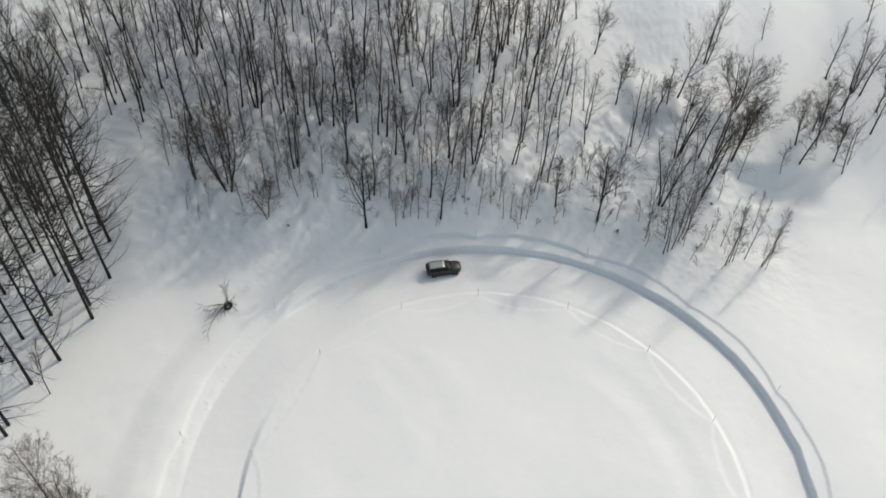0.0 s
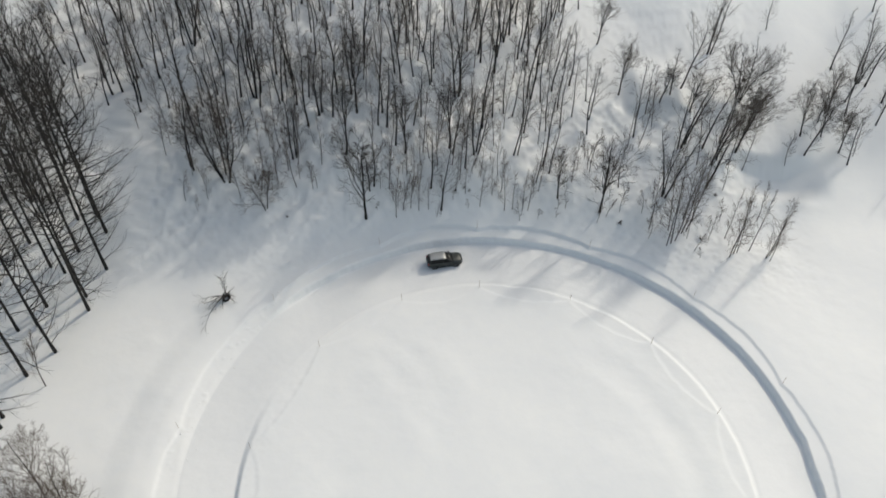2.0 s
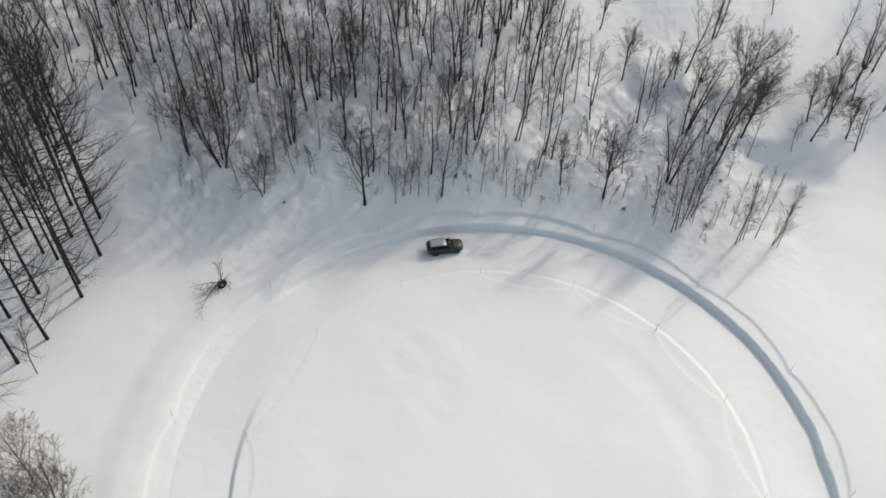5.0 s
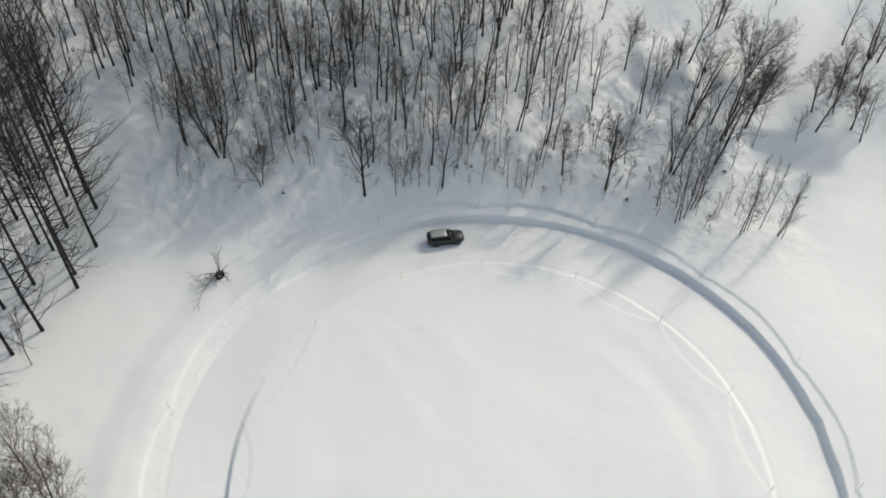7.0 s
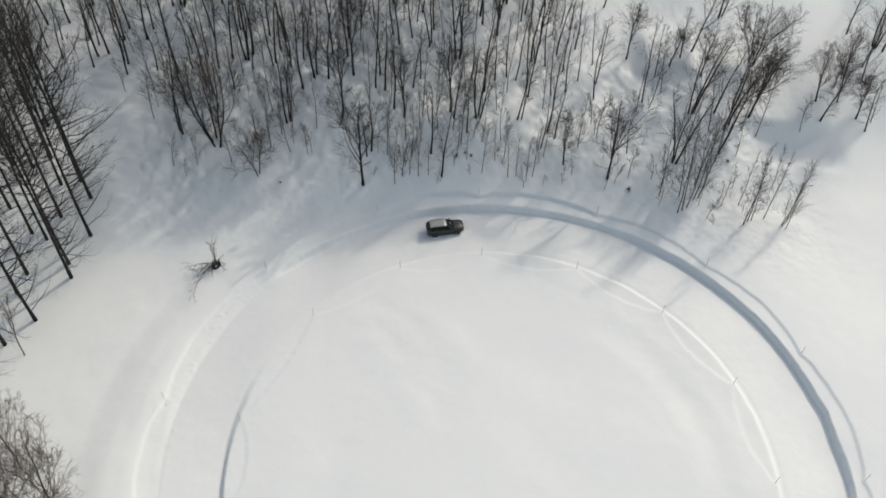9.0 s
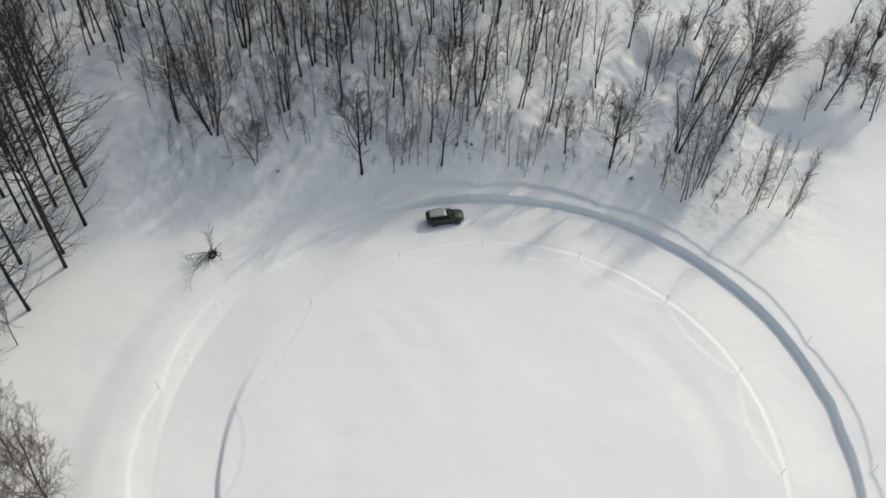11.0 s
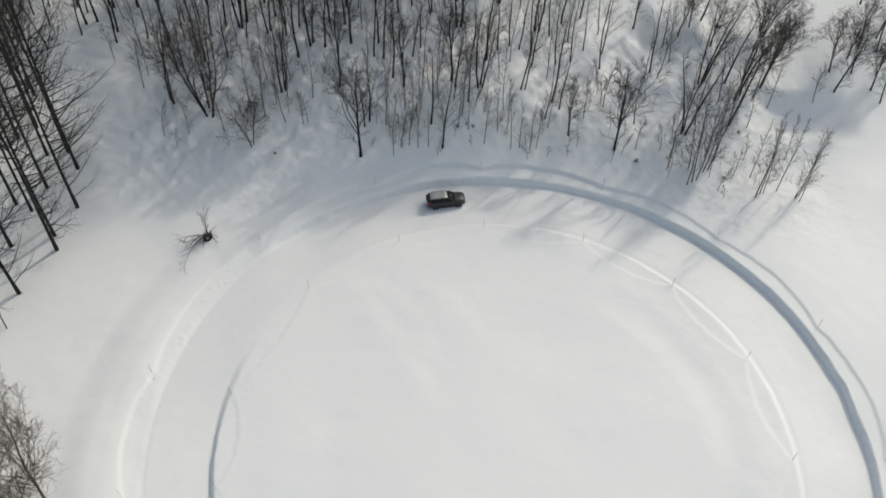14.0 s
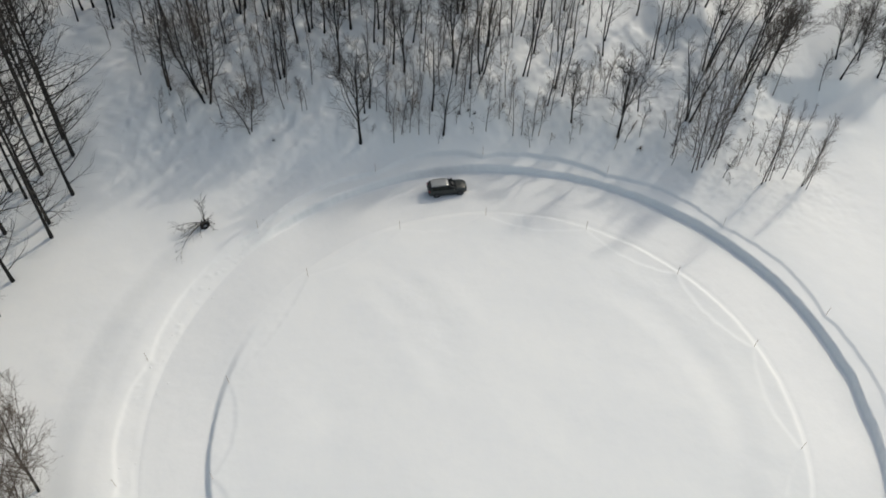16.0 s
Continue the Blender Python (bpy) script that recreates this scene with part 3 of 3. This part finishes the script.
def plant_tall(x, y, h, k, turn):
    at = pose(x, y, on_ground(x, y, 0.05), 0, 0, turn)
    if k not in used:
        used.add(k)
        ob = tall_stock[k]
        ob.matrix_basis = at
    else:
        ob = copy_thing(tall_stock[k], at)
    ob.scale = (h / 28,) * 3
    placed.append((x, y))
    tagged(ob, group="tall trees of the old wood")


for k, (x, y, h) in enumerate(TALL_TREES):
    plant_tall(x, y, h, k % 2 if x > -47.5 else 2, rng.uniform(-45, 25))
for k in range(260):
    x, y = rng.uniform(-78, -52), rng.uniform(34, 100)
    if x < -53 - 0.10 * (y - 50) and min((x - a) ** 2 + (y - b) ** 2 for a, b in placed) > (7.5 if y < 68 else 4.0) ** 2:
        plant_tall(x, y, rng.uniform(22, 29), k % 3, rng.uniform(0, 360))

# trees in the open beside the track, a snag, low shrubs and twig clumps
for k, (x, y, h) in enumerate(((-35.6, 30.4, 14.0), (-42.4, 36.6, 9.5), (-40.0, 30.5, 13.0), (-36.6, 27.0, 14.0), (-35.2, 27.0, 8.5))):
    plant(WIDE, k, x, y, h, 77 * k + 245, "trees west of the track", 9, 6)


def build_snag(x, y):
    """The dark root of a broken tree, with long limbs that droop onto the snow and a fan of twigs."""
    rng = random.Random(61)
    tv, tf, made = [], [], []
    for k in range(9):
        a = 2 * math.pi * k / 9
        foot = Vector((math.cos(a) * 0.36, math.sin(a) * 0.36, -0.3))
        tube(tv, tf, grow(rng, foot, Vector((math.cos(a) * 0.25, math.sin(a) * 0.25, 1)), rng.uniform(0.8, 1.6), 0.2, 0.0, 4), [0.28, 0.25, 0.20, 0.12, 0], 6)
    for turn, rise, long in ((-121, 0.22, 6.6), (-112, 0.3, 4.2), (-150, 0.25, 3.6), (-162, 0.18, 4.2), (-172, 0.3, 2.6), (-135, 0.3, 3.4), (-95, 0.2, 2.4), (62, 0.5, 1.7), (15, 0.2, 1.6), (-25, 0.2, 2.2), (110, 1.6, 3.6), (95, 2.0, 4.0), (130, 1.5, 3.2), (70, 1.8, 2.6)):
        a = radians(turn)
        limb = grow(rng, Vector((0, 0, 0.7)), Vector((math.cos(a), math.sin(a), rise)), long, 0.14, -0.08 if rise < 1 else 0.02, 6)
        cv, cf = [], []
        made.append((cv, cf))
        tube(cv, cf, limb, [w * (1 if rise < 1 else 0.55) for w in (0.075, 0.062, 0.05, 0.04, 0.03, 0.02, 0)], 5)
        for j in range(7):
            q, e = along(limb, rng.uniform(0.25, 0.95))
            sub = grow(rng, q, side_way(rng, e, 38), long * rng.uniform(0.2, 0.4), 0.15, 0.02, 2)
            tube(cv, cf, sub, [0.022, 0.016, 0], 3)
            for i in range(3):
                w, g = along(sub, rng.uniform(0.2, 0.95))
                tube(cv, cf, grow(rng, w, side_way(rng, g, 35), long * 0.12, 0.1, 0.02, 1), [0.012, 0], 3)
    snag = tagged(new("snag"), "dark broken tree stump with drooping bare limbs in snow", "tree stump")
    part("stump", mesh_of("stump", tv, tf, TALL_BARK), snag)
    for cv, cf in made:
        part("limb", mesh_of("limb", cv, cf, TALL_TWIG), snag)
    snag.matrix_basis = pose(x, y, on_ground(x, y, 0.05), 0, 0, 0)
    snag.scale = (0.85,) * 3


build_snag(-27.9, 62.9)


def build_clump(name, radius, label, category, count, up):
    """A tight tangle of twigs that grow out from its middle."""
    rng = random.Random(71)
    v, f = [], []
    for k in range(count):
        way = Vector((rng.gauss(0, 1), rng.gauss(0, 1), rng.gauss(up, 1)))
        tube(v, f, grow(rng, Vector((0, 0, 0)), way, radius * rng.uniform(0.6, 1.1), 0.25, 0.0, 2), [0.03, 0.02, 0], 3)
    return tagged(new(name, mesh_of(name, v, f, TALL_TWIG)), label, category)


clump = build_clump("twig_clump", 0.75, "dense dark tangle of twigs in a bare tree", "mistletoe", 110, 0.1)
# the two low ones are added to thicken a dark tree base and crown
for k, (x, y, up, size) in enumerate(((6.7, 95.5, 6.2, 1.0), (44.1, 98.1, 2.5, 0.8), (36.4, 94.7, 2.5, 0.8))):
    at = pose(x, y, on_ground(x, y) + up, 0, 0, 70 * k)
    ob = clump if k == 0 else copy_thing(clump, at)
    ob.matrix_basis = at
    ob.scale = (size,) * 3
    tagged(ob, group="twig clumps in the trees")
bush = build_clump("low_shrub", 0.75, "small dark shrub sticking out of the snow", "shrub", 26, 0.6)
for k, (x, y, size) in enumerate(((24.5, 76.8, 0.9), (1.4, 80.0, 0.7), (35.4, 74.6, 0.7), (38.4, 81.6, 0.8), (-21.6, 75.2, 0.6), (3.4, 80.1, 0.8), (2.6, 80.3, 0.6))):
    at = pose(x, y, on_ground(x, y) + 0.1, 0, 0, 50 * k)
    ob = bush if k == 0 else copy_thing(bush, at)
    ob.matrix_basis = at
    ob.scale = (size, size, size * 0.8)
    tagged(ob, group="low shrubs at the wood's edge")

# ---- marker stakes along both cuts ----
def build_stake():
    v, f = [], []
    tube(v, f, [Vector((0, 0, -0.3)), Vector((0.01, 0, 0.7)), Vector((0.03, 0.01, 1.35)), Vector((0.03, 0.01, 1.37))], [0.024, 0.022, 0.02, 0], 7)
    return mesh_of("marker_stake", v, f, STAKE)


stake_mesh = build_stake()
for turn in STAKE_TURNS[2:11]:
    for cx, cy, r in ((OUTER_X, OUTER_Y, OUTER_R + 1.3), (INNER_X, INNER_Y, INNER_R - 0.35)):
        x, y = cx + r * math.cos(radians(turn)), cy + r * math.sin(radians(turn))
        ob = new("marker_stake", stake_mesh)
        ob.matrix_basis = pose(x, y, on_ground(x, y), 0, 0, turn)
        tagged(ob, "thin wooden marker stake in the snow bank", "stake", "stakes along the track")


# ---- the car ----
PAINT = material("car_paint", (0.026, 0.031, 0.029), 0.42, metal=0.1, spread=0.15, scale=2.0, coat=0.1)
ROOF_PAINT = material("roof_paint", (0.42, 0.42, 0.41), 0.3, metal=0.3, spread=0.12, scale=2.0, coat=0.6)
BLACK = material("black_trim", (0.009, 0.009, 0.010), 0.5, spread=0.3, scale=6.0)
GLASS = material("tinted_glass", (0.006, 0.007, 0.008), 0.08, spread=0.1, scale=1.0)
GLASS.node_tree.nodes["Principled BSDF"].inputs["Specular IOR Level"].default_value = 0.2
RUBBER = material("tyre_rubber", (0.022, 0.022, 0.023), 0.85, spread=0.3, scale=8.0)
ALLOY = material("rim_alloy", (0.10, 0.10, 0.105), 0.4, metal=0.7, spread=0.15, scale=6.0)
LAMP = material("lamp_glass", (0.62, 0.64, 0.66), 0.1, spread=0.1, scale=6.0, coat=1.0)
RED_LAMP = material("red_lamp", (0.30, 0.015, 0.012), 0.15, spread=0.2, scale=6.0, coat=1.0)
PLATE = material("plate_white", (0.65, 0.65, 0.63), 0.5, spread=0.1, scale=8.0)


def loft(stations, mat, name):
    """A closed shell through rings of points, each ring a half outline (y, z) at x that is mirrored."""
    v, f = [], []
    n = 2 * len(stations[0][1]) - 2
    for x, half in stations:
        ring = [(x, y, z) for y, z in half] + [(x, -y, z) for y, z in half[-2:0:-1]]
        v.extend(ring)
    for k in range(len(stations) - 1):
        a, b = k * n, (k + 1) * n
        f.extend((a + s, a + (s + 1) % n, b + (s + 1) % n, b + s) for s in range(n))
    f.append(tuple(range(n - 1, -1, -1)))
    last = (len(stations) - 1) * n
    f.append(tuple(range(last, last + n)))
    return mesh_of(name, v, f, mat)


def slab(name, corners, thick, mat, grid=1):
    """A thin panel over four corners, with its thickness along its normal."""
    a, b, c, d = (Vector(p) for p in corners)
    up = (b - a).cross(d - a).normalized() * thick
    v = [tuple(p) for p in (a, b, c, d)] + [tuple(p + up) for p in (a, b, c, d)]
    f = [(3, 2, 1, 0), (4, 5, 6, 7), (0, 1, 5, 4), (1, 2, 6, 5), (2, 3, 7, 6), (3, 0, 4, 7)]
    bm = bmesh.new()
    vs = [bm.verts.new(p) for p in v]
    for face in f:
        bm.faces.new([vs[k] for k in face])
    bmesh.ops.bevel(bm, geom=bm.edges[:], offset=min(0.02, thick * 0.4), segments=2, affect="EDGES")
    me = bpy.data.meshes.new(name)
    bm.to_mesh(me)
    bm.free()
    me.materials.append(mat)
    return me


def lathe(name, outline, mat, sides=28):
    """A ring turned about the y axis through an outline of (radius, y)."""
    v, f, n = [], [], len(outline)
    for s in range(sides):
        w = 2 * math.pi * s / sides
        v.extend((r * math.cos(w), y, r * math.sin(w)) for r, y in outline)
    for s in range(sides):
        for k in range(n - 1):
            a, b = s * n + k, ((s + 1) % sides) * n + k
            f.append((a, b, b + 1, a + 1))
    return mesh_of(name, v, f, mat)


def build_car():
    car = tagged(new("car"), "dark grey-green estate car with a silver roof on the snow track", "car")
    half = lambda w, lo, hi, crown=0.05: [(0, lo), (w * 0.86, lo), (w * 0.97, lo + 0.14), (w, lo + 0.36), (w * 0.985, hi - 0.16), (w * 0.90, hi - 0.02), (w * 0.5, hi + crown * 0.7), (0, hi + crown)]
    body = part("body", loft([
        (-2.40, half(0.76, 0.46, 0.92, 0.01)), (-2.34, half(0.86, 0.38, 1.00, 0.02)), (-2.15, half(0.935, 0.31, 1.08, 0.03)), (-1.7, half(0.965, 0.28, 1.09, 0.03)),
        (-0.6, half(0.95, 0.26, 1.07, 0.03)), (0.5, half(0.95, 0.26, 1.05, 0.03)), (1.05, half(0.955, 0.26, 1.04, 0.05)), (1.6, half(0.965, 0.27, 1.00, 0.06)),
        (2.0, half(0.93, 0.29, 0.94, 0.06)), (2.24, half(0.84, 0.33, 0.86, 0.05)), (2.36, half(0.72, 0.38, 0.78, 0.04)), (2.40, half(0.60, 0.44, 0.70, 0.02))], PAINT, "body"), car)
    cabin = lambda w, hi, wt: [(0, 1.0), (w, 1.0), (w * 0.5 + wt * 0.5 + 0.02, 0.5 + hi * 0.5), (wt, hi - 0.05), (wt * 0.9, hi), (wt * 0.5, hi + 0.02), (0, hi + 0.03)]
    part("cabin", loft([
        (-2.28, cabin(0.80, 1.10, 0.74)), (-2.05, cabin(0.85, 1.50, 0.68)), (-1.85, cabin(0.87, 1.57, 0.67)), (-1.0, cabin(0.88, 1.60, 0.68)), (-0.2, cabin(0.88, 1.61, 0.68)),
        (0.15, cabin(0.88, 1.57, 0.67)), (0.65, cabin(0.87, 1.34, 0.73)), (1.08, cabin(0.85, 1.08, 0.80))], BLACK, "cabin"), car)
    part("roof_panel", loft([
        (-2.08, [(0, 1.55), (0.60, 1.54), (0.62, 1.555), (0.55, 1.575), (0, 1.59)]), (-1.8, [(0, 1.58), (0.64, 1.575), (0.66, 1.60), (0.58, 1.62), (0, 1.64)]),
        (-0.2, [(0, 1.61), (0.65, 1.60), (0.67, 1.625), (0.59, 1.65), (0, 1.67)]), (0.12, [(0, 1.585), (0.61, 1.575), (0.63, 1.59), (0.56, 1.61), (0, 1.625)])], ROOF_PAINT, "roof_panel"), car, "silver roof panel")
    for side in (1, -1):
        rv, rf = [], []
        tube(rv, rf, [Vector((x, side * 0.60, z)) for x, z in ((-1.75, 1.62), (-1.6, 1.69), (-0.3, 1.70), (-0.1, 1.64))], [0.018] * 4, 6)
        part("roof_rail", mesh_of("roof_rail", rv, rf, BLACK), car, "black roof rail")
    part("spoiler", slab("spoiler", [(-2.22, -0.56, 1.55), (-2.0, -0.60, 1.575), (-2.0, 0.60, 1.575), (-2.22, 0.56, 1.55)], 0.035, BLACK), car, "black roof spoiler")
    part("windscreen", slab("windscreen", [(1.09, -0.72, 1.10), (1.09, 0.72, 1.10), (0.19, 0.58, 1.585), (0.19, -0.58, 1.585)], 0.02, GLASS), car, "dark sloping windscreen")
    part("rear_window", slab("rear_window", [(-2.29, 0.62, 1.16), (-2.29, -0.62, 1.16), (-2.08, -0.55, 1.5), (-2.08, 0.55, 1.5)], 0.02, GLASS), car, "dark rear window")
    for side in (1, -1):
        for a, b in ((-1.98, -1.32), (-1.26, -0.34), (-0.28, 0.62)):
            top_b = min(b, 0.22)
            corners = [(a, side * 0.885, 1.10), (b, side * 0.885, 1.10), (top_b, side * 0.70, 1.51), (a + (0.12 if a < -1.5 else 0), side * 0.70, 1.51)]
            part("side_window", slab("side_window", corners if side < 0 else corners[::-1], 0.012, GLASS), car, "dark side window")
        part("wing_mirror", loft([(0.62, [(0, 1.02), (0.02, 1.02), (0.02, 1.08), (0, 1.08)]), (0.66, [(0, 1.0), (0.10, 1.0), (0.10, 1.14), (0, 1.14)]), (0.78, [(0, 1.02), (0.08, 1.02), (0.08, 1.11), (0, 1.11)])], PAINT, "wing_mirror"), car).location = (0, side * 1.02, 0.05)
        part("headlight", loft([(2.02, [(0, 0.72), (0.10, 0.72), (0.10, 0.80), (0, 0.82)]), (2.30, [(0, 0.70), (0.13, 0.70), (0.12, 0.79), (0, 0.80)])], LAMP, "headlight"), car, "clear headlight").location = (0.02, side * 0.68, 0.01)
        part("tail_light", loft([(-2.40, [(0, 0.92), (0.16, 0.92), (0.16, 1.02), (0, 1.02)]), (-2.20, [(0, 0.92), (0.19, 0.92), (0.19, 1.03), (0, 1.04)])], RED_LAMP, "tail_light"), car, "red tail light").location = (-0.01, side * 0.72, 0)
        part("sill", slab("sill", [(-1.0, side * 0.93, 0.26), (1.0, side * 0.93, 0.26), (1.0, side * 0.93, 0.40), (-1.0, side * 0.93, 0.40)][:: 1 if side < 0 else -1], 0.035, BLACK), car, "black door sill")
    part("grille", slab("grille", [(2.385, -0.45, 0.50), (2.385, 0.45, 0.50), (2.375, 0.45, 0.70), (2.375, -0.45, 0.70)], 0.03, BLACK), car, "black front grille")
    part("front_bumper", slab("front_bumper", [(2.32, -0.62, 0.33), (2.32, 0.62, 0.33), (2.37, 0.60, 0.46), (2.37, -0.60, 0.46)], 0.04, BLACK), car, "black lower bumper")
    part("rear_bumper", slab("rear_bumper", [(-2.33, 0.78, 0.36), (-2.33, -0.78, 0.36), (-2.38, -0.74, 0.56), (-2.38, 0.74, 0.56)], 0.04, BLACK), car, "black lower bumper")
    part("number_plate", slab("number_plate", [(-2.41, 0.26, 0.70), (-2.41, -0.26, 0.70), (-2.41, -0.26, 0.82), (-2.41, 0.26, 0.82)], 0.015, PLATE), car, "plain white plate")
    part("bonnet_line", slab("bonnet_line", [(1.12, -0.70, 1.082), (1.17, -0.70, 1.078), (1.17, 0.70, 1.078), (1.12, 0.70, 1.082)], 0.012, BLACK), car, "black wiper cowl")
    tyre = lathe("tyre", [(0.22, -0.11), (0.33, -0.12), (0.365, -0.09), (0.372, 0), (0.365, 0.09), (0.33, 0.12), (0.22, 0.11)], RUBBER)
    rim = lathe("rim", [(0.0, 0.10), (0.06, 0.11), (0.08, 0.06), (0.17, 0.05), (0.20, 0.09), (0.235, 0.105), (0.235, -0.1)], ALLOY, 20)
    arch = lathe("wheel_arch", [(0.36, -0.02), (0.36, 0.02), (0.43, 0.015), (0.43, -0.02)], BLACK)
    for x in (-1.43, 1.44):
        for side in (1, -1):
            wheel = part("wheel", tyre, car, "black winter tyre")
            wheel.matrix_basis = pose(x, side * 0.86, 0.37, 0, 0, 0 if side > 0 else 180)
            part("rim", rim, wheel, "grey alloy rim")
            part("wheel_arch", arch, car, "black wheel arch").matrix_basis = pose(x, side * 0.962, 0.40, 0, 0, 0 if side > 0 else 180)
    return car


car = build_car()
CAR_X, CAR_Y, CAR_TURN = 0.1, 70.75, 11.6
car.matrix_basis = pose(CAR_X, CAR_Y, on_ground(CAR_X, CAR_Y, -0.02), 0, 0, CAR_TURN)


# ---- loose lumps of snow along the trampled bank ----
def build_lumps():
    rng = random.Random(81)
    v, f = [], []
    for k in range(50):
        turn, off = radians(rng.uniform(118, 196)), rng.gauss(0.1, 0.8)
        x, y = OUTER_X + (OUTER_R + off) * math.cos(turn), OUTER_Y + (OUTER_R + off) * math.sin(turn)
        size = rng.uniform(0.03, 0.06) + 0.09 * rng.random() ** 3
        base, first = Vector((x, y, on_ground(x, y) + size * 0.3)), len(v)
        for a in range(5):
            w = 2 * math.pi * a / 5 + rng.uniform(-0.3, 0.3)
            v.append(tuple(base + Vector((math.cos(w), math.sin(w), rng.uniform(-0.5, 0.0))) * size * rng.uniform(0.7, 1.2)))
        v.append(tuple(base + Vector((rng.uniform(-0.3, 0.3), rng.uniform(-0.3, 0.3), 0.7)) * size))
        v.append(tuple(base - Vector((0, 0, size))))
        for a in range(5):
            f.append((first + a, first + (a + 1) % 5, first + 5))
            f.append((first + (a + 1) % 5, first + a, first + 6))
    return tagged(new("snow_lumps", mesh_of("snow_lumps", v, f, SNOW)), "loose white lumps of snow along the track's bank", "snow", kind="stuff")


build_lumps()
